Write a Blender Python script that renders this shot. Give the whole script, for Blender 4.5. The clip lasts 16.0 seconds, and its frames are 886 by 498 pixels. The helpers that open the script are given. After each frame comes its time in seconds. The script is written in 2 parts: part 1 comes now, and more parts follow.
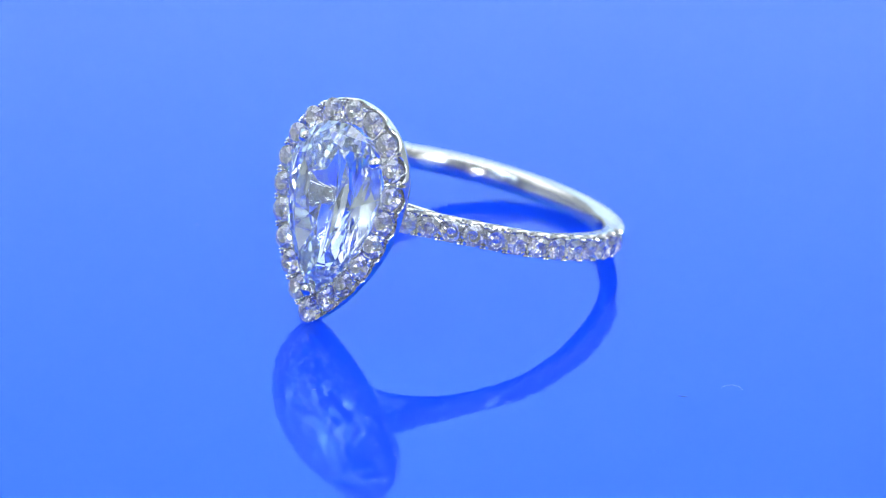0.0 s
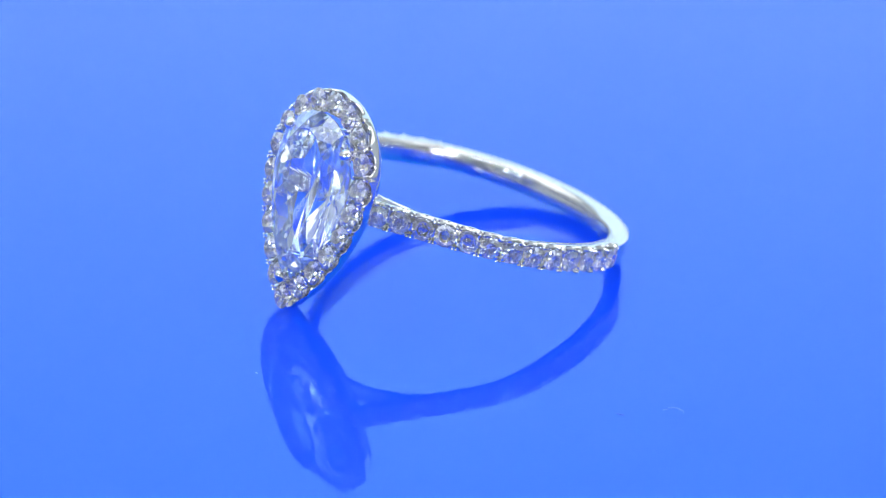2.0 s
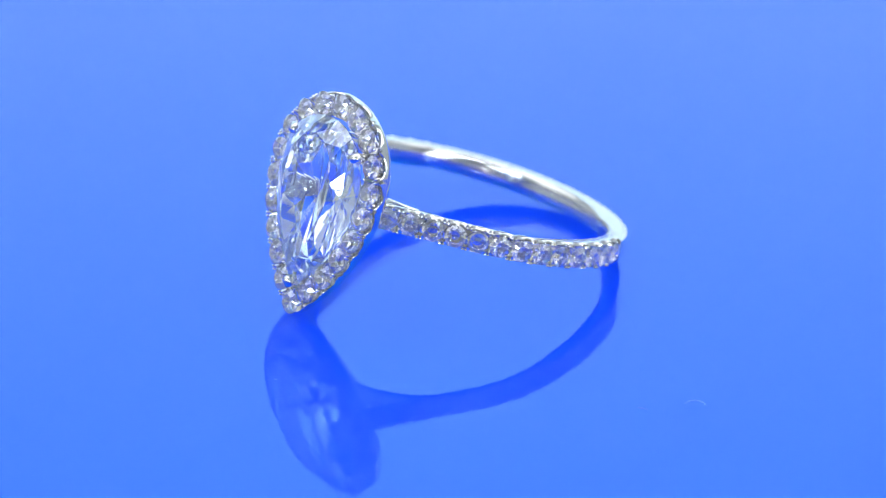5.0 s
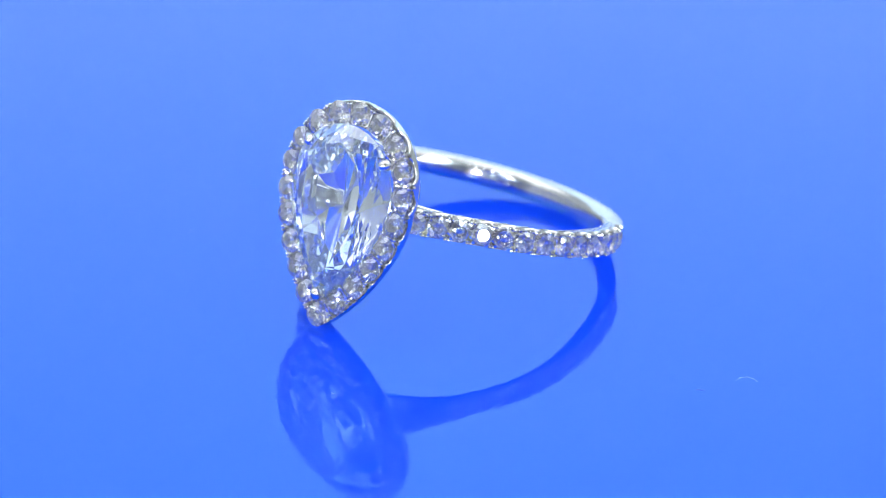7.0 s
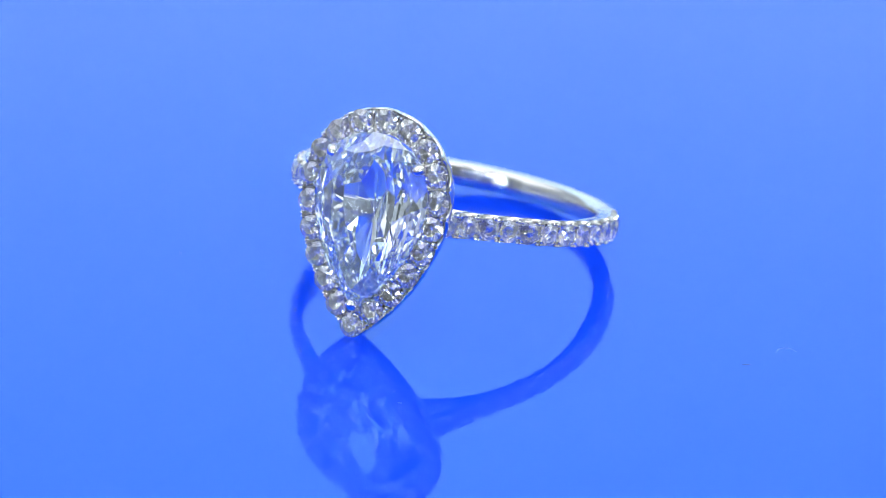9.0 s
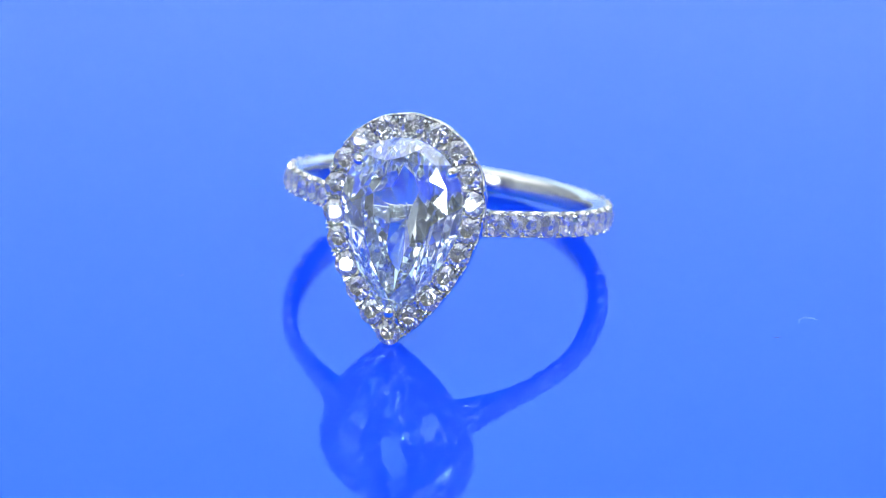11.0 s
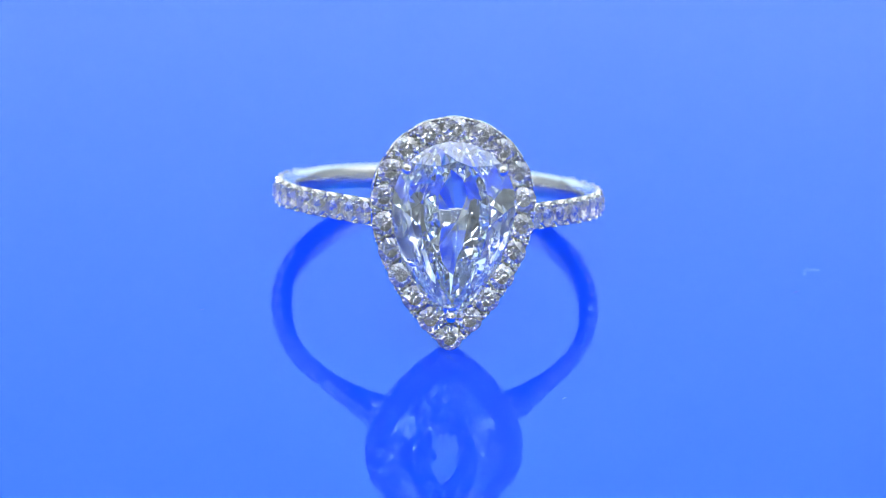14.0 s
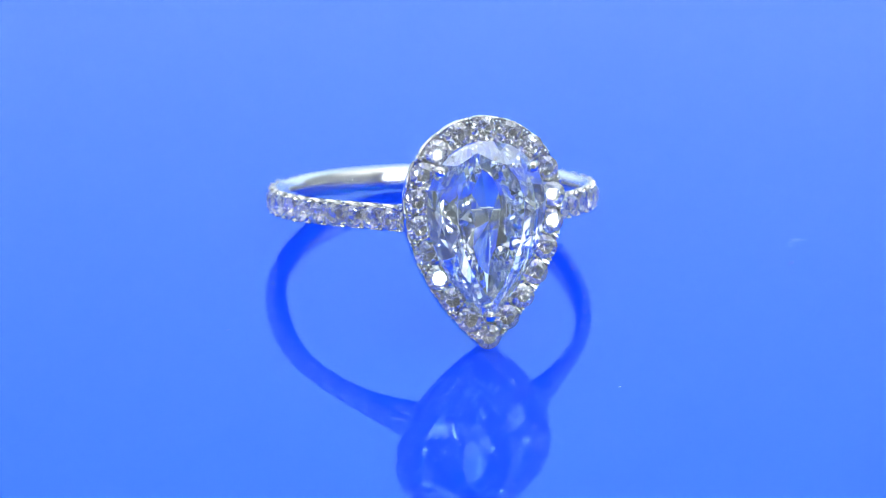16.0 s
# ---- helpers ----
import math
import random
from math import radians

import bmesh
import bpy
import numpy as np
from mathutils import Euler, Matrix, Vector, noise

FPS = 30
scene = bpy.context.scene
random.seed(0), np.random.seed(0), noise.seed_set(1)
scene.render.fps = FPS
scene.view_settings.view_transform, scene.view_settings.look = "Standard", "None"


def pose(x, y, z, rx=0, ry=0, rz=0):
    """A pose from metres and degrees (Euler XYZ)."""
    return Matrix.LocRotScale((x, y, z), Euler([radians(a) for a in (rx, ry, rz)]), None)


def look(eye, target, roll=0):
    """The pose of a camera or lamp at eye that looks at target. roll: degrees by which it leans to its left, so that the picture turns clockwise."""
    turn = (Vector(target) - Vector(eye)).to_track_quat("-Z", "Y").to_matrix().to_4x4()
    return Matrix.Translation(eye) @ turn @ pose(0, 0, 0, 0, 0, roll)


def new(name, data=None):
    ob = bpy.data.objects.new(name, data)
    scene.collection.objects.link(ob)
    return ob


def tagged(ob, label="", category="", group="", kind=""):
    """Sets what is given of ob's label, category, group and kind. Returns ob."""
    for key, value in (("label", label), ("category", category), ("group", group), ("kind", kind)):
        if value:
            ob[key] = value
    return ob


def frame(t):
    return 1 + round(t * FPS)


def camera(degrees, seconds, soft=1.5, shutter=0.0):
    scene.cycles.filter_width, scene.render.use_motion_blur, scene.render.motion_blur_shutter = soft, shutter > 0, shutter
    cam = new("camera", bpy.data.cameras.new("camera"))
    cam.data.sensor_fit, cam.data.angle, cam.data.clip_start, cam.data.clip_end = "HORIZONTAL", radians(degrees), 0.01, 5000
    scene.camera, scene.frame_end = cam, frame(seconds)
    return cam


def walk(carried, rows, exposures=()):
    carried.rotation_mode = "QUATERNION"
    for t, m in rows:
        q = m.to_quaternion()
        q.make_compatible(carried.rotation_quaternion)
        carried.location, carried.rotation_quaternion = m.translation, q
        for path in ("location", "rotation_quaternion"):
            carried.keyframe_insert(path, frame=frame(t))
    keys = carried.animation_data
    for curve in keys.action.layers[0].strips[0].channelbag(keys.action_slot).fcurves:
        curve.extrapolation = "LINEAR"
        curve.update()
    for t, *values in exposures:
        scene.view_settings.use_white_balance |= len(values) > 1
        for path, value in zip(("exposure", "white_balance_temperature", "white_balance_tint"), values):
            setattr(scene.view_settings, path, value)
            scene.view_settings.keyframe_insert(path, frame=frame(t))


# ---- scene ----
MM = 0.001

# ---- camera: stands still before a slowly turning plate ----
cam = camera(16.137, 16.0, soft=1.0)
PITCH, EYE = radians(24.80), Vector((-0.026, -172.68, 80.755)) * MM
AIM = EYE + Vector((0, math.cos(PITCH), -math.sin(PITCH))) * 0.2
cam.data.dof.use_dof = True
cam.data.dof.focus_distance = 0.1795
cam.data.dof.aperture_fstop = 44
walk(cam, [(0, look(EYE, AIM, 2.125)), (16, look(EYE, AIM, 2.125))])

# the plate's turn, in degrees, at seconds
TURN = [(0, -39.86), (0.5, -42.9), (1, -45.9), (1.5, -48.8), (2, -51.5), (2.5, -54.0), (3, -55.6), (3.25, -55.8),
        (3.5, -55.45), (4, -53.0), (4.2, -51.75), (5.25, -46.05), (6.3, -40.3), (7, -36.3), (8, -30.4), (9, -24.41), (10.2, -17.6),
        (11.3, -11.35), (12.5, -4.5), (13.5, 1.38), (14.5, 7.14), (16, 15.37)]

# ---- light: unseen grey photo tent and soft boxes, a bare lamp, another added for sparkle ----
world = bpy.data.worlds.new("world")
world.use_nodes = True
world.node_tree.nodes["Background"].inputs[0].default_value = (0.02, 0.022, 0.026, 1)
scene.world = world
scene.view_settings.exposure = 0.01
# light runs a long way inside cut stones
scene.cycles.max_bounces, scene.cycles.transmission_bounces, scene.cycles.glossy_bounces = 32, 32, 32


def soft_box(name, eye, target, w, h, radiance, colour):
    data = bpy.data.lights.new(name, "AREA")
    data.shape, data.size, data.size_y = "RECTANGLE", w, h
    data.energy, data.color = radiance * math.pi * w * h, colour
    ob = new(name, data)
    ob.matrix_world = look(eye, target)
    return ob


COOL, WHITE, FRONT = (0.545, 0.80, 1.0), (0.94, 0.98, 1.0), (0.78, 0.91, 1.0)
soft_box("back_soft_box", (0, 0.66, 0.36), (0, 0, 0.3), 1.3, 0.72, 1.02, COOL)
soft_box("top_soft_box", (0, 0.05, 0.9), (0, 0, 0), 0.9, 0.7, 1.95, WHITE)
# side pair is unseen fill, added to brighten ring and tent
soft_box("side_fill_box", (-0.6, 0.0, 0.66), (0, 0, 0.1), 0.7, 0.55, 1.2, WHITE)
soft_box("side_fill_box", (0.6, 0.0, 0.66), (0, 0, 0.1), 0.7, 0.55, 1.2, WHITE)
soft_box("spot_lamp", (-0.07, -0.40, 0.085), (0, 0, 0.005), 0.034, 0.034, 75, WHITE)
# second lamp has no known source; added for more sparkle in the stones
soft_box("spot_lamp", (0.30, -0.16, 0.52), (0, 0, 0.005), 0.026, 0.026, 80, WHITE)


# ---- materials ----
def material(name):
    m = bpy.data.materials.new(name)
    m.use_nodes = True
    nt = m.node_tree
    return m, nt, nt.nodes, nt.links, nt.nodes["Principled BSDF"]


def metal_material():
    m, nt, N, L, b = material("polished white gold")
    b.inputs["Base Color"].default_value = (0.76, 0.75, 0.73, 1)
    b.inputs["Metallic"].default_value = 1.0
    tc, n1, n2 = N.new("ShaderNodeTexCoord"), N.new("ShaderNodeTexNoise"), N.new("ShaderNodeTexNoise")
    n1.inputs["Scale"].default_value, n2.inputs["Scale"].default_value = 900, 6000
    n1.inputs["Detail"].default_value = 3
    L.new(tc.outputs["Object"], n1.inputs["Vector"])
    L.new(tc.outputs["Object"], n2.inputs["Vector"])
    r = N.new("ShaderNodeMapRange")
    r.inputs["To Min"].default_value, r.inputs["To Max"].default_value = 0.06, 0.2
    L.new(n1.outputs["Fac"], r.inputs["Value"])
    L.new(r.outputs["Result"], b.inputs["Roughness"])
    bump = N.new("ShaderNodeBump")
    bump.inputs["Strength"].default_value, bump.inputs["Distance"].default_value = 0.05, 0.00002
    L.new(n2.outputs["Fac"], bump.inputs["Height"])
    L.new(bump.outputs["Normal"], b.inputs["Normal"])
    return m


def diamond_material(name, tint):
    """Clear stone of high refraction."""
    m, nt, N, L, b = material(name)
    N.remove(b)
    g = N.new("ShaderNodeBsdfGlass")
    g.inputs["Color"].default_value, g.inputs["IOR"].default_value, g.inputs["Roughness"].default_value = tint, 2.417, 0.0
    L.new(g.outputs[0], N["Material Output"].inputs["Surface"])
    return m


def plate_material():
    m, nt, N, L, b = material("glossy blue acrylic")
    tc = N.new("ShaderNodeTexCoord")
    n1, n2 = N.new("ShaderNodeTexNoise"), N.new("ShaderNodeTexNoise")
    n1.inputs["Scale"].default_value, n2.inputs["Scale"].default_value = 14, 700
    L.new(tc.outputs["Object"], n1.inputs["Vector"])
    L.new(tc.outputs["Object"], n2.inputs["Vector"])
    mix = N.new("ShaderNodeMix")
    mix.data_type = "RGBA"
    mix.inputs["A"].default_value, mix.inputs["B"].default_value = (0.0055, 0.055, 0.86, 1), (0.0065, 0.061, 0.88, 1)
    L.new(n1.outputs["Fac"], mix.inputs["Factor"])
    L.new(mix.outputs["Result"], b.inputs["Base Color"])
    r = N.new("ShaderNodeMapRange")
    r.inputs["To Min"].default_value, r.inputs["To Max"].default_value = 0.008, 0.016
    L.new(n2.outputs["Fac"], r.inputs["Value"])
    L.new(r.outputs["Result"], b.inputs["Roughness"])
    b.inputs["IOR"].default_value = 1.7
    # light spreads inside the coloured acrylic
    b.subsurface_method = "BURLEY"
    b.inputs["Subsurface Weight"].default_value = 1.0
    b.inputs["Subsurface Radius"].default_value = (1.0, 1.0, 1.0)
    b.inputs["Subsurface Scale"].default_value = 0.012
    # part of the back light's blue is put into the reflection's tint
    b.inputs["Specular Tint"].default_value = (0.0, 0.97, 1, 1)
    return m


def plain_material(name, colour, rough, scale):
    m, nt, N, L, b = material(name)
    tc, n1 = N.new("ShaderNodeTexCoord"), N.new("ShaderNodeTexNoise")
    n1.inputs["Scale"].default_value, n1.inputs["Detail"].default_value = scale, 6
    L.new(tc.outputs["Object"], n1.inputs["Vector"])
    mix = N.new("ShaderNodeMix")
    mix.data_type = "RGBA"
    mix.inputs["A"].default_value = (*[c * 0.93 for c in colour], 1)
    mix.inputs["B"].default_value = (*colour, 1)
    L.new(n1.outputs["Fac"], mix.inputs["Factor"])
    L.new(mix.outputs["Result"], b.inputs["Base Color"])
    b.inputs["Roughness"].default_value = rough
    return m


def helper_led_material(radiance):
    m, nt, N, L, b = material("helper diode")
    b.inputs["Base Color"].default_value = (0.8, 0.8, 0.7, 1)
    b.inputs["Emission Color"].default_value = (*FRONT, 1)
    b.inputs["Emission Strength"].default_value = radiance
    return m


# diodes for the unseen boards that are added to brighten the stones
LED_SIZE = 0.013
LED = helper_led_material(108)
GOLD = metal_material()
DIAMOND = diamond_material("centre diamond", (0.985, 0.995, 1, 1))
MELEE = diamond_material("small diamond", (0.975, 0.972, 0.97, 1))
ACRYLIC = plate_material()
FABRIC = plain_material("pale grey tent fabric", (0.55, 0.56, 0.575), 0.9, 60)
GREY = plain_material("dark grey cloth", (0.13, 0.13, 0.135), 0.9, 60)
DARK = plain_material("grey table laminate", (0.25, 0.25, 0.26), 0.5, 40)
LINT = plain_material("pale lint", (0.2, 0.32, 0.72), 0.8, 3000)
GRIT = plain_material("dark grit", (0.02, 0.03, 0.12), 0.8, 3000)


# ---- mesh helpers ----
def mesh_of(name, bm, mat, smooth=False, sharp=0):
    bmesh.ops.recalc_face_normals(bm, faces=bm.faces)
    me = bpy.data.meshes.new(name)
    bm.to_mesh(me)
    bm.free()
    me.materials.append(mat)
    for p in me.polygons:
        p.use_smooth = smooth
    if sharp:
        me.set_sharp_from_angle(angle=radians(sharp))
    return me


def part(name, me, parent, m=None, label=""):
    ob = new(name, me)
    ob.parent = parent
    if m is not None:
        ob.matrix_basis = m
    return tagged(ob, label)


def thing(name, me, label, category, kind="", group=""):
    return tagged(new(name, me), label, category, group, kind)


def box(w, d, h, bevel=0.0):
    bm = bmesh.new()
    bmesh.ops.create_cube(bm, size=1, matrix=Matrix.Diagonal((w, d, h, 1)))
    if bevel:
        bmesh.ops.bevel(bm, geom=bm.edges[:], offset=bevel, segments=3, affect="EDGES")
    return bm


def loft(loops, closed_u=True, closed_v=False):
    """Joins loops of equal length into a skin. closed_u: each loop is a ring; closed_v: the last loop meets the first."""
    bm = bmesh.new()
    vs = [[bm.verts.new(p) for p in lp] for lp in loops]
    n, k = len(loops[0]), len(loops)
    for i in range(k if closed_v else k - 1):
        a, b = vs[i], vs[(i + 1) % k]
        for j in range(n if closed_u else n - 1):
            bm.faces.new((a[j], a[(j + 1) % n], b[(j + 1) % n], b[j]))
    if not closed_v and closed_u:
        bm.faces.new(vs[0])
        bm.faces.new(vs[-1])
    return bm


# ---- the place: tent and table ----
def tent():
    half, top, low, thick = 0.75, 1.0, -0.12, 0.02
    mid, tall = (top + low) / 2, top - low
    # south side stands in for the dark open front, so stones reflect something dark
    for name, x, y, w, d in (("wall_north", 0, half + thick / 2, 2 * half, thick), ("wall_south", 0, -half - thick / 2, 2 * half, thick),
                             ("wall_east", half + thick / 2, 0, thick, 2 * half), ("wall_west", -half - thick / 2, 0, thick, 2 * half)):
        ob = thing(name, mesh_of(name, box(w, d, tall), GREY if name == "wall_south" else FABRIC), "unseen dark cloth in place of the photo tent's open front, added to darken reflections in the stones" if name == "wall_south" else "plain grey fabric wall of the photo tent", "wall", "structure")
        ob.location = (x, y, mid)
    ob = thing("ceiling", mesh_of("ceiling", box(2 * half, 2 * half, thick), FABRIC), "plain grey fabric ceiling of the photo tent", "ceiling", "structure")
    ob.location = (0, 0, top + thick / 2)
    ob = thing("floor", mesh_of("floor", box(2 * half, 2 * half, thick), DARK), "grey laminate table top under the plate", "table top", "structure")
    ob.location = (0, 0, low - thick / 2)


def plate():
    """Round acrylic plate with a rounded rim, on a drum; its top is at z = 0 and it turns about its own axis."""
    prof = [(0.0005, 0.0), (0.05, 0.0), (0.1, 0.0), (0.178, 0.0), (0.1792, -0.0004), (0.18, -0.0015), (0.18, -0.0045), (0.1792, -0.0056), (0.178, -0.006),
            (0.1, -0.006), (0.0005, -0.006)]
    n = 128
    loops = [[(r * math.cos(2 * math.pi * i / n), r * math.sin(2 * math.pi * i / n), z) for i in range(n)] for r, z in prof]
    root = tagged(new("turntable"), "glossy plain blue acrylic turntable plate, slowly turning", "turntable")
    part("plate", mesh_of("plate", loft(loops), ACRYLIC), root)
    prof = [(0.0005, -0.0062), (0.08, -0.0062), (0.084, -0.01), (0.084, -0.112), (0.09, -0.1198), (0.0005, -0.1198)]
    loops = [[(r * math.cos(2 * math.pi * i / 64), r * math.sin(2 * math.pi * i / 64), z) for i in range(64)] for r, z in prof]
    part("drum", mesh_of("drum", loft(loops), DARK), root, None, "grey drum under the plate")
    return root


# ---- the ring ----
# local axes: x across the finger, y along the finger, z towards the head; origin in the middle of the finger hole
RING_LEAN, RING_ROLL = 16.782, -1.485
_a, _r = radians(RING_LEAN), radians(RING_ROLL)
_x, _y, _z = Vector((1, 0, 0)), Vector((0, math.sin(_a), math.cos(_a))), Vector((0, -math.cos(_a), math.sin(_a)))
_x, _y = _x * math.cos(_r) + _y * math.sin(_r), _y * math.cos(_r) - _x * math.sin(_r)
RING_POSE = Matrix.Translation(Vector((-0.251, 2.081, 3.708)) * MM) @ Matrix((_x, _y, _z)).transposed().to_4x4()
HEAD = Matrix.Translation((0, 0, 12.424 * MM)) @ Matrix.Rotation(radians(0.676), 4, "Z")
R_OUT, WIDE = 10.0, 1.32


class Pear:
    """Outline of a pear shape, point downwards, walked at an even pace; s from 0 (the point) to 1."""

    def __init__(self, half, low, widest, top, blunt=0.15):
        pts = []
        for i in range(400):
            x = 1 - i / 400
            v = widest - (widest - low) * x
            pts.append(Vector((half * (1 - x * x) * (1 + blunt * x ** 4), v)))
        for i in range(401):
            t = math.pi / 2 * i / 400
            pts.append(Vector((half * math.cos(t), widest + (top - widest) * math.sin(t))))
        pts += [Vector((-p.x, p.y)) for p in reversed(pts[1:-1])]
        self.pts = pts
        run = [0.0]
        for a, b in zip(pts, pts[1:] + pts[:1]):
            run.append(run[-1] + (b - a).length)
        self.run, self.length = np.array(run), run[-1]
        self.xs = np.array([p.x for p in pts + pts[:1]])
        self.ys = np.array([p.y for p in pts + pts[:1]])

    def at(self, s, out=0.0):
        d = (s % 1.0) * self.length
        p = Vector((np.interp(d, self.run, self.xs), np.interp(d, self.run, self.ys)))
        if not out:
            return p
        e = 0.16
        d0, d1 = (d - e) % self.length, (d + e) % self.length
        q0 = Vector((np.interp(d0, self.run, self.xs), np.interp(d0, self.run, self.ys)))
        q1 = Vector((np.interp(d1, self.run, self.xs), np.interp(d1, self.run, self.ys)))
        t = (q1 - q0).normalized()
        return p + Vector((t.y, -t.x)) * out


HALO = Pear(4.02, -6.79, 1.03, 5.25)
N_HALO = 20


def brilliant(n, outline, table, crown, pavilion, girdle=0.03, low=0.42):
    """A cut stone of n mains. outline(angle) gives its girdle's radius vector; heights are from the girdle."""
    bm = bmesh.new()
    at = lambda k, f, z: bm.verts.new((*(outline(k / n) * f), z))
    tab = [at(k, table, crown) for k in range(n)]
    star = [at(k + 0.5, table + (1 - table) * 0.5, crown * 0.56) for k in range(n)]
    gu = [at(k / 2, 1, girdle) for k in range(2 * n)]
    gl = [at(k / 2, 1, -girdle) for k in range(2 * n)]
    mid = [at(k + 0.5, low, -pavilion * (1 - low) * 1.06) for k in range(n)]
    cul = bm.verts.new((*(outline(0) * 0 + PIVOT[0]), -pavilion))
    bm.faces.new(tab)
    for k in range(n):
        j, i = (k + 1) % n, (k - 1) % n
        bm.faces.new((tab[k], star[k], tab[j]))
        bm.faces.new((tab[k], star[i], gu[2 * k]))
        bm.faces.new((tab[k], gu[2 * k], star[k]))
        bm.faces.new((star[k], gu[2 * k], gu[2 * k + 1]))
        bm.faces.new((star[k], gu[2 * k + 1], gu[(2 * k + 2) % (2 * n)]))
        bm.faces.new((mid[k], gl[2 * k + 1], gl[2 * k]))
        bm.faces.new((mid[k], gl[(2 * k + 2) % (2 * n)], gl[2 * k + 1]))
        bm.faces.new((cul, mid[i], gl[2 * k]))
        bm.faces.new((cul, gl[2 * k], mid[k]))
    for k in range(2 * n):
        j = (k + 1) % (2 * n)
        bm.faces.new((gu[k], gl[k], gl[j], gu[j]))
    bmesh.ops.scale(bm, vec=(MM, MM, MM), verts=bm.verts)
    return bm


PIVOT = [Vector((0, 0))]


def round_stone(r):
    PIVOT[0] = Vector((0, 0))
    return brilliant(8, lambda f: Vector((math.cos(2 * math.pi * f), math.sin(2 * math.pi * f))) * r, 0.56, 0.33 * r, 0.86 * r, 0.03 * r, 0.28)


def bead_mesh(name, r, tall):
    bm = bmesh.new()
    bmesh.ops.create_icosphere(bm, subdivisions=2, radius=r * MM, matrix=Matrix.Diagonal((1, 1, tall, 1)))
    return mesh_of(name, bm, GOLD, True)


def scallop(u, wide=0.45):
    """Depth of the round cut at a stone, 1 in its middle; u from -0.5 to 0.5 is the place within one stone's step.
    Between two cuts stands a narrow post, parted by a fine groove (below 0)."""
    u = abs(u)
    if u < wide:
        return math.sqrt(1 - (u / wide) ** 2)
    return 0.0


def halo_frame():
    """Polished rim, tapering backwards, its front cut in round bowls for the stones with narrow split posts between."""
    per = 28
    n = N_HALO * per
    loops = []
    for i in range(n):
        s = i / n
        u = (i / per + 0.5) % 1 - 0.5
        dip = scallop(u)
        nick = 0.36 if abs(u) > 0.46 else 0.0
        top = 0.06 - nick - 0.56 * dip
        out = 0.70
        sec = [(-0.72, -0.16), (-0.56, -0.06 - 0.5 * dip), (0.0, -0.72), (0.46, -0.04 - nick - 0.62 * dip), (out - 0.06, top), (out, top - 0.06),
               (0.73, -0.66), (0.65, -0.92), (0.42, -1.20), (0.34, -1.27), (0.22, -1.27), (0.14, -1.18), (0.05, -0.95), (-0.4, -0.68), (-0.7, -0.42)]
        loops.append([HEAD @ Vector((*(HALO.at(s, d) * MM), z * MM)) for d, z in sec])
    return loft(loops, True, True)


def basket_rail():
    """Inner rail and floor wire behind the centre stone, seen through it."""
    n, rail = 120, Pear(2.45, -4.3, 0.8, 3.5, 0.3)
    loops = []
    for i in range(n):
        loops.append([HEAD @ Vector((*(rail.at(i / n, 0.2 * math.cos(a) + 1e-6) * MM), (-2.05 + 0.2 * math.sin(a)) * MM))
                      for a in (2 * math.pi * k / 10 for k in range(10))])
    return loft(loops, True, True)


def shank_path():
    """Middle of the shank's outer face from one side of the head round to the other: place and outward way, in mm."""
    turn = radians(50.4)
    pts = []
    p, d = Vector((math.sin(turn), math.cos(turn))) * R_OUT, Vector((-math.cos(turn), math.sin(turn)))
    reach = 6.4
    for i in range(40):
        pts.append((p + d * reach * (1 - i / 40), Vector((math.sin(turn), math.cos(turn)))))
    for i in range(321):
        a = turn + (2 * math.pi - 2 * turn) * i / 320
        pts.append((Vector((math.sin(a), math.cos(a))) * R_OUT, Vector((math.sin(a), math.cos(a)))))
    for p0, w in reversed(pts[:40]):
        pts.append((Vector((-p0.x, p0.y)), Vector((-w.x, w.y))))
    return pts


SHANK = shank_path()
_run = [0.0]
for (pa, _), (pb, _) in zip(SHANK, SHANK[1:]):
    _run.append(_run[-1] + (pb - pa).length)
SHANK_LEN = _run[-1]


def along_shank(s):
    f = [np.interp(s, _run, [v[i][j] for v in SHANK]) for i in (0, 1) for j in (0, 1)]
    return Vector(f[:2]), Vector(f[2:]).normalized()


PITCH_S, FIRST_S, N_SIDE = 1.37, 0.9, 13
STONE_S = [FIRST_S + PITCH_S * i for i in range(N_SIDE)]
STONE_S += [SHANK_LEN - s for s in reversed(STONE_S)]


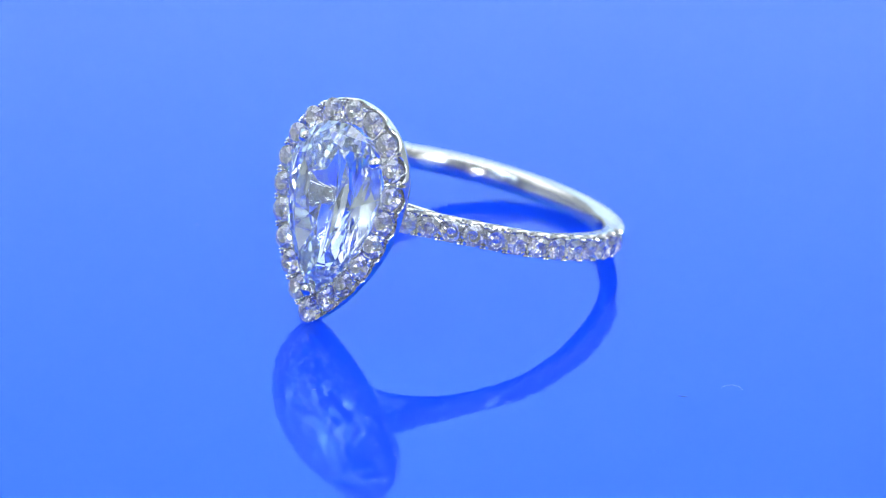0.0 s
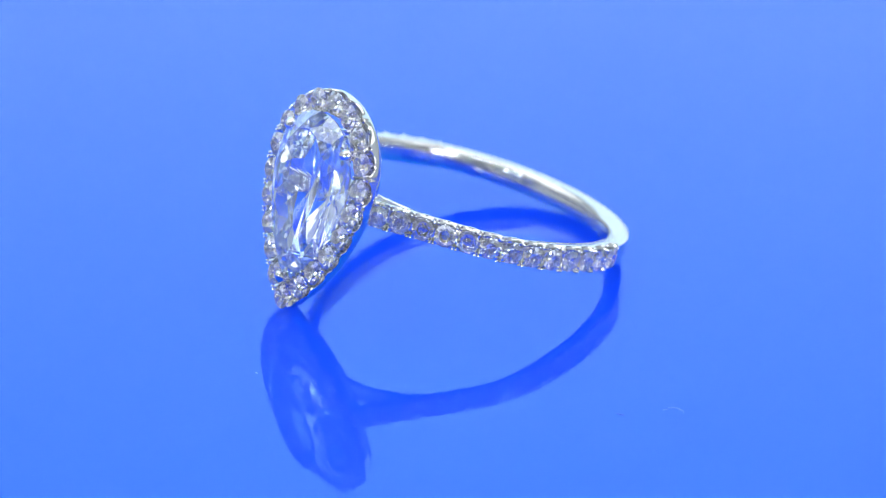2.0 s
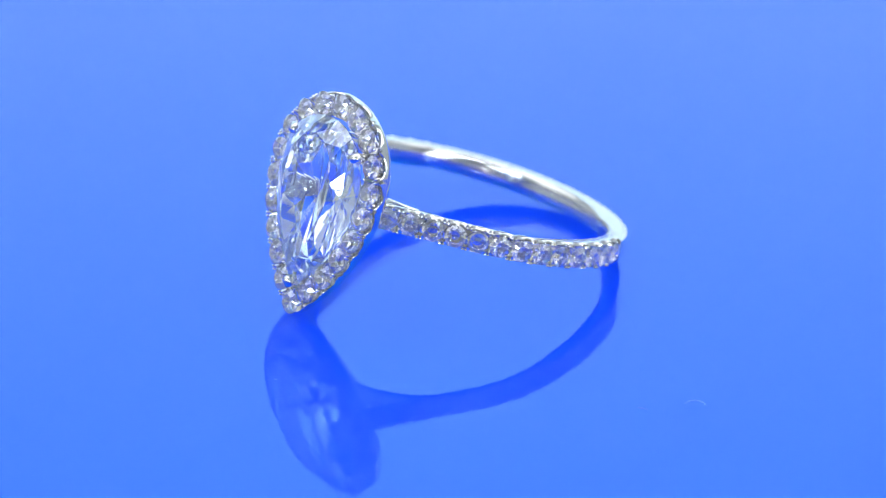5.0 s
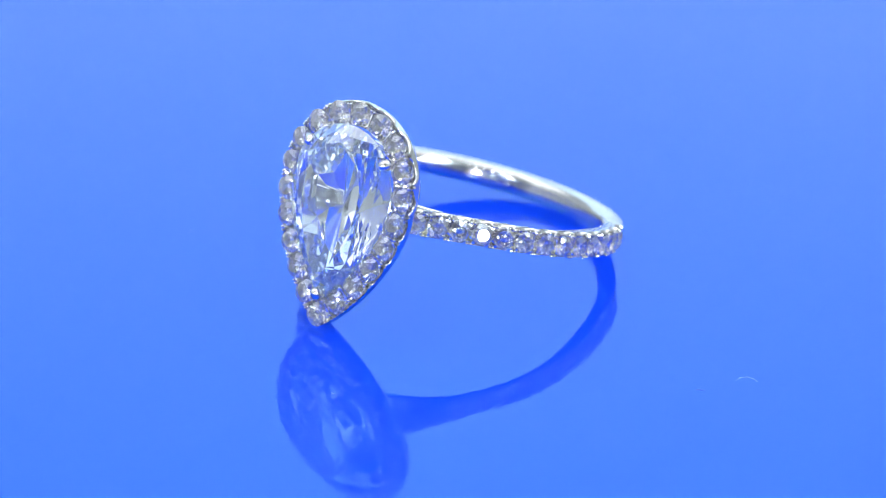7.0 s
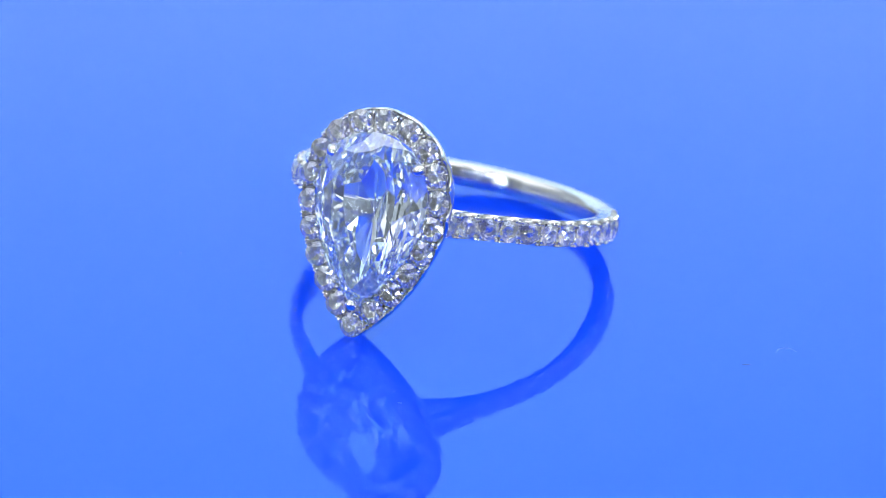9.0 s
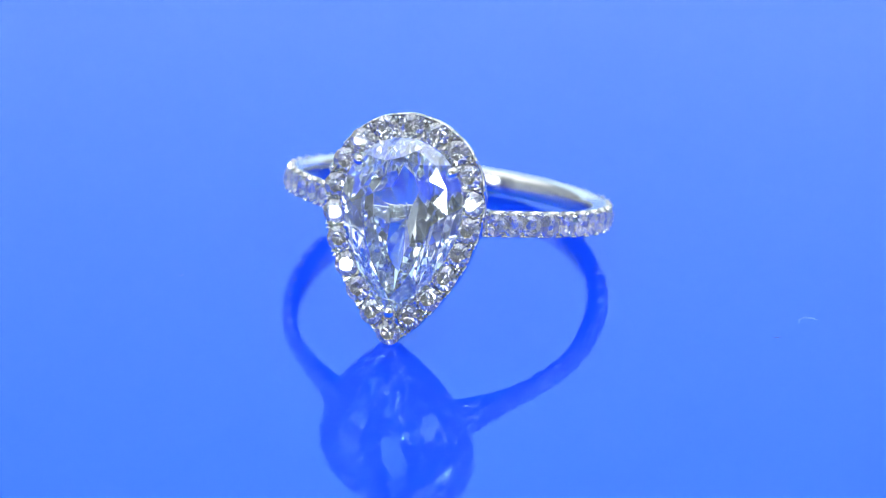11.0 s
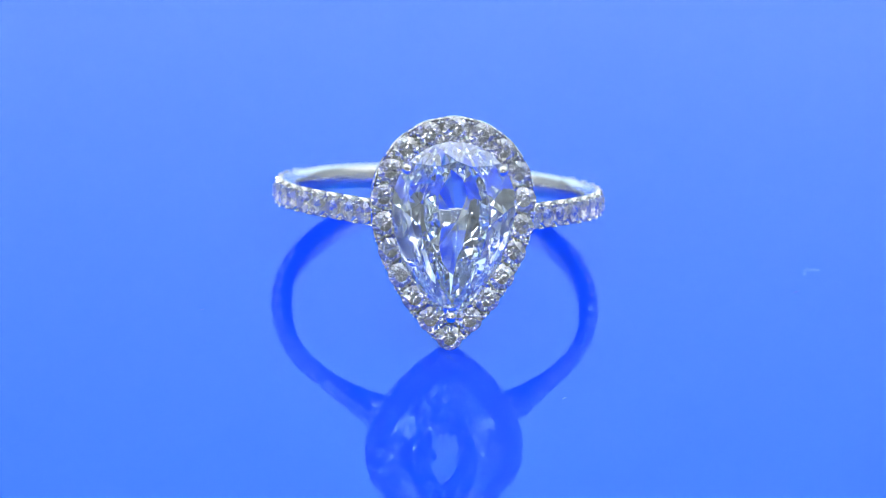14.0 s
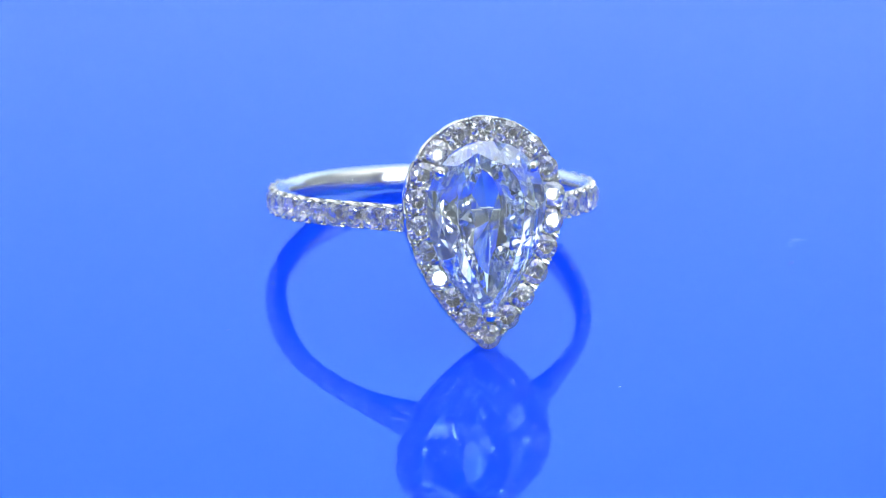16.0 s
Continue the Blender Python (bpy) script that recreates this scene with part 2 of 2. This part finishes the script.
def shank():
    """Half-round inside; outside plain at the back and cut in scallops where it holds stones."""
    loops, end = [], FIRST_S + PITCH_S * (N_SIDE - 0.5)
    n = 1500
    for i in range(n + 1):
        s = SHANK_LEN * i / n
        p, w = along_shank(s)
        near = min(s, SHANK_LEN - s)
        set_ = near < end
        u = ((near - FIRST_S) / PITCH_S + 0.5) % 1 - 0.5
        cut = 0.48 * scallop(u) + (0.25 if abs(u) > 0.475 else 0.0) if set_ else 0.0
        well = -0.64 if set_ else -0.02
        half = WIDE / 2 + (0.08 if set_ else 0.0)
        g = min(max((-0.1 - w.y) / 0.9, 0), 1)
        half += 0.09 * g * g * (3 - 2 * g)  # broader at the back, where it rests on the plate
        low = half + 0.09 * min(max((end - near) / 1.5, 0), 1)
        f = min(max((0.64 - w.y) / 0.72, 0), 1)
        deep = 0.78 + 0.56 * f * f * (3 - 2 * f)  # thicker towards the sides and back
        sec = [(-low * 0.7, 0.02 - cut if set_ else -0.04), (-low * 0.45, well), (half * 0.45, well), (half * 0.7, 0.02 - cut if set_ else -0.04), (half * 0.94, -0.06 - cut),
               (half, -0.14 - cut), (half, -0.5), (half * 0.96, 0.26 - deep), (half * 0.82, 0.13 - deep), (half * 0.55, 0.05 - deep), (half * 0.2, -deep), (-low * 0.2, -deep), (-low * 0.55, 0.05 - deep), (-low * 0.82, 0.13 - deep), (-low * 0.96, 0.26 - deep), (-low, -0.5),
               (-low, -0.14 - cut), (-low * 0.94, -0.06 - cut)]
        loops.append([Vector((p.x + w.x * d, y, p.y + w.y * d)) * MM for y, d in sec])
    return loft(loops)


def claw_mesh(inward):
    """A post that rises beside the centre stone and folds over its edge in a rounded tip. inward: the way to the stone's middle."""
    pts = [(-0.62, -1.1, 0.26), (-0.5, -0.7, 0.30), (-0.38, -0.2, 0.33), (-0.26, 0.25, 0.36), (-0.06, 0.52, 0.37), (0.14, 0.60, 0.32), (0.32, 0.53, 0.22), (0.42, 0.42, 0.08)]
    pts = [(-a * 0.35 if a < 0 else a, z, r) for a, z, r in pts]
    loops = []
    side = Vector((-inward.y, inward.x, 0))
    for i, (a, z, r) in enumerate(pts):
        p0, p1 = pts[max(i - 1, 0)], pts[min(i + 1, len(pts) - 1)]
        t = (Vector((inward.x, inward.y, 0)) * (p1[0] - p0[0]) + Vector((0, 0, p1[1] - p0[1]))).normalized()
        nrm = side.cross(t)
        c = Vector((inward.x * a, inward.y * a, z))
        loops.append([(c + (side * math.cos(2 * math.pi * k / 12) + nrm * math.sin(2 * math.pi * k / 12)) * r) * MM for k in range(12)])
    return loft(loops)


def pear_stone():
    """Pear brilliant: table, star and girdle facets above; three tiers of staggered facets and a short keel below."""
    n, line = 16, Pear(3.54, -5.98, 0.9, 4.62, 0.12)
    rnd = random.Random(11)
    bm = bmesh.new()

    def tier(m, shift, f, z, jitter=0.0):
        out = []
        for k in range(m):
            p = line.at((k + shift) / m)
            core = Vector((0, 0.3 + 0.5 * (p.y - 0.3)))
            q = core + (p - core) * (f + rnd.uniform(-jitter, jitter))
            out.append(bm.verts.new((q.x * MM, q.y * MM, (z + rnd.uniform(-jitter, jitter)) * MM)))
        return out

    def stitch(a, b):
        """Triangles between two tiers, the second half a step on."""
        k = len(a)
        for i in range(k):
            j = (i + 1) % k
            bm.faces.new((a[i], a[j], b[i]))
            bm.faces.new((a[j], b[j], b[i]))

    table = tier(n, 0, 0.56, 1.0)
    star = tier(n, 0.5, 0.79, 0.60)
    upper, lower = tier(2 * n, 0.5, 1.0, 0.05), tier(2 * n, 0.5, 1.0, -0.05)
    bm.faces.new(table)
    stitch(table, star)
    # star corner k lies over girdle corners 2k and 2k + 1
    k2 = 2 * n
    for i in range(n):
        j = (i + 1) % n
        g = [upper[(2 * i + d) % k2] for d in (0, 1, 2)]
        bm.faces.new((star[i], g[0], g[1]))
        bm.faces.new((star[i], g[1], star[j]))
        bm.faces.new((star[j], g[1], g[2]))
    for i in range(k2):
        j = (i + 1) % k2
        bm.faces.new((upper[i], lower[i], lower[j], upper[j]))
    lows = [tier(n, 0.5 + 0.5 * k, f, z, j) for k, (f, z, j) in enumerate(((0.72, -0.92, 0.04), (0.45, -1.66, 0.07), (0.22, -2.2, 0.07)))]
    low1, last = lows[0], lows[-1]
    for i in range(n):
        j = (i + 1) % n
        g = [lower[(2 * i + d) % k2] for d in (0, 1, 2)]
        bm.faces.new((low1[i], g[1], g[0]))
        bm.faces.new((low1[i], low1[j], g[1]))
        bm.faces.new((low1[j], g[2], g[1]))
    for a, b in zip(lows, lows[1:]):
        stitch(a, b)
    keel = bm.verts.new((0.25 * MM, -0.1 * MM, -2.45 * MM))
    for i in range(n):
        bm.faces.new((last[i], last[(i + 1) % n], keel))
    return bm


def bridge():
    """Arch that carries the finger hole on below the head; it fills the wedge under each shoulder but for a small gap at the head."""
    loops, turn = [], radians(50.4)
    for i in range(121):
        a = radians(-52 + 104 * i / 120)
        o = Vector((math.sin(a), 0, math.cos(a)))
        out = 9.62
        if abs(a) > radians(27):
            out = max(out, min(R_OUT / math.cos(turn - min(abs(a), turn)), 12) - 0.45)
        sec = [(-0.62, out - 0.05), (-0.5, out), (0.5, out), (0.62, out - 0.05), (0.63, 9.35), (0.5, 9.21), (0.25, 9.16), (-0.25, 9.16), (-0.5, 9.21), (-0.63, 9.35)]
        loops.append([(o * r + Vector((0, y, 0))) * MM for y, r in sec])
    return loft(loops)


# how far some of the halo's stones sit out of true, in degrees across and along the finger
HALO_SEAT = {2: (2.1, 2.1), 3: (1.35, 1.8), 4: (1.5, 1.5), 5: (4.2, 1.3), 6: (-1.5, 0.7), 17: (-0.7, 1.7), 19: (-4.1, 2.2)}


def seat(across, along, spin):
    """A stone's slight lean in its seat, after a spin about its own axis."""
    return Euler((radians(-along), radians(across), 0)).to_matrix().to_4x4() @ Matrix.Rotation(spin, 4, "Z")


def ring():
    root = tagged(new("engagement_ring"), "white gold ring with pear-cut diamond, diamond halo and diamond-set shank", "ring")
    root.matrix_basis = RING_POSE
    part("shank", mesh_of("shank", shank(), GOLD, True, 38), root, None, "polished white gold band, scalloped where it holds stones")
    part("halo_frame", mesh_of("halo_frame", halo_frame(), GOLD, True, 38), root, None, "pear-shaped polished white gold rim with scalloped edge")
    part("basket_rail", mesh_of("basket_rail", basket_rail(), GOLD, True), root, None, "round white gold wire under the centre stone")
    part("centre_stone", mesh_of("centre_stone", pear_stone(), DIAMOND), root, HEAD @ Matrix.Translation((0, 0, 0.2 * MM)) @ seat(0.6, -3.0, 0), "clear pear-cut diamond with many facets")
    part("gallery_bridge", mesh_of("gallery_bridge", bridge(), GOLD, True), root, None, "thin white gold arch under the head")
    # claws
    rnd = random.Random(4)
    for x, y in ((-2.80, 3.05), (2.80, 3.05), (0.0, -5.6)):
        inward = (Vector((0, 0.3)) - Vector((x, y))).normalized()
        part("claw", mesh_of("claw", claw_mesh(inward), GOLD, True), root, HEAD @ Matrix.Translation(Vector((x, y, 0)) * MM), "rounded white gold claw over the centre stone")
    # halo stones and beads
    small = mesh_of("halo_stone", round_stone(0.735), MELEE)
    bead = bead_mesh("bead", 0.085, 1.3)
    for k in range(N_HALO):
        p = HALO.at(k / N_HALO)
        lean = HALO_SEAT.get(k, (rnd.uniform(-2.5, 2.5), rnd.uniform(-3.2, -1.0)))
        tilt = seat(*lean, rnd.uniform(0, 6.28))
        part("halo_stone", small, root, HEAD @ Matrix.Translation(Vector((p.x, p.y, rnd.uniform(-0.02, 0.03))) * MM) @ tilt)
        for d, step in ((0.47, -0.062), (0.47, 0.062), (-0.5, 0)):
            q = HALO.at((k + 0.5 + step) / N_HALO, d)
            part("bead", bead, root, HEAD @ Matrix.Translation(Vector((q.x, q.y, 0.04)) * MM))
    # shank stones and their paired prongs
    small = mesh_of("shank_stone", round_stone(0.655), MELEE)
    prong = bead_mesh("prong", 0.10, 1.3)
    for i, s in enumerate(STONE_S):
        p, w = along_shank(s)
        turn = Matrix((Vector((w.y, 0, -w.x)), Vector((0, 1, 0)), Vector((w.x, 0, w.y)))).transposed().to_4x4()
        lean = (-2.8, 8.0) if i == 3 else (rnd.uniform(-2.5, 2.5), rnd.uniform(-2.5, 2.5))
        tilt = seat(*lean, rnd.uniform(0, 6.28))
        part("shank_stone", small, root, Matrix.Translation(Vector((p.x - w.x * 0.08, -0.085, p.y - w.y * 0.08)) * MM) @ turn @ tilt)
    for i in range(len(STONE_S) - 1):
        if i == N_SIDE - 1:
            continue
        for y, d, step in ((-0.73, 0.10, -0.11), (-0.73, 0.10, 0.11), (0.51, 0.2, -0.11), (0.51, 0.2, 0.11)):
            p, w = along_shank((STONE_S[i] + STONE_S[i + 1]) / 2 + step)
            turn = Matrix((Vector((w.y, 0, -w.x)), Vector((0, 1, 0)), Vector((w.x, 0, w.y)))).transposed().to_4x4()
            part("prong", prong, root, Matrix.Translation(Vector((p.x - w.x * d, y, p.y - w.y * d)) * MM) @ turn)
    return root


def fibre(label, pts, r, mat):
    """A bent thread lying on the plate."""
    loops = []
    for i, p in enumerate(pts):
        p = Vector(p)
        t = (Vector(pts[min(i + 1, len(pts) - 1)]) - Vector(pts[max(i - 1, 0)])).normalized()
        u = Vector((-t.y, t.x, 0))
        rr = r * (0.5 if i in (0, len(pts) - 1) else 1)
        loops.append([(p + (u * math.cos(a) + Vector((0, 0, 1)) * math.sin(a)) * rr + Vector((0, 0, r))) * MM for a in (2 * math.pi * k / 6 for k in range(6))])
    return thing("lint_fibre", mesh_of("lint_fibre", loft(loops), mat, True), label, "lint")


def helper_led_panel(eye, target, w, h, across, up, label):
    """Unseen dark board with rows of small bare diodes, added to make the stones sparkle; turned to the plate."""
    root = tagged(new("helper_led_panel"), label, "lamp", "lamp boards in front of the plate")
    part("board", mesh_of("board", box(w + 0.02, h + 0.02, 0.012, 0.003), GREY), root)
    diode = mesh_of("diode", box(LED_SIZE, LED_SIZE, 0.003, 0.0008), LED)
    for i in range(across):
        for j in range(up):
            part("diode", diode, root, pose(((i + 0.5) / across - 0.5) * w, ((j + 0.5) / up - 0.5) * h, -0.0085))
    root.matrix_basis = look(eye, target)
    return root


tent()
for side in (-0.4, 0.4):
    helper_led_panel((side, -0.64, 0.3), (0, 0, 0.05), 0.28, 0.5, 5, 8, "unseen dark upright board of small diodes, added for sparkle in the stones")
helper_led_panel((0, -0.64, 0.66), (0, 0, 0.05), 0.9, 0.3, 9, 3, "unseen dark wide board of diodes hung high, added for sparkle in the stones")
table = plate()
the_ring = ring()
lint = fibre("tiny curled pale lint fibre on the blue plate", [(22.1, -1.55, 0), (22.05, -1.05, 0), (22.3, -0.7, 0), (22.7, -0.65, 0), (23.1, -0.85, 0)], 0.010, LINT)
grit = fibre("tiny straight dark fibre on the blue plate", [(20.87, -3.98, 0), (21.1, -3.87, 0), (21.35, -3.73, 0)], 0.02, GRIT)

dust = [fibre("tiny dark dust speck on the blue plate", [(-14.7, -6.62, 0), (-14.57, -6.57, 0), (-14.45, -6.5, 0)], 0.012, GRIT),
        fibre("tiny pale dust speck on the blue plate", [(5.65, -17.8, 0), (5.75, -17.74, 0), (5.85, -17.73, 0)], 0.016, LINT)]


def motions():
    for ob in (table, the_ring, lint, grit, *dust):
        base = ob.matrix_basis.copy()
        walk(ob, [(t, pose(0, 0, 0, 0, 0, a) @ base) for t, a in TURN])


motions()
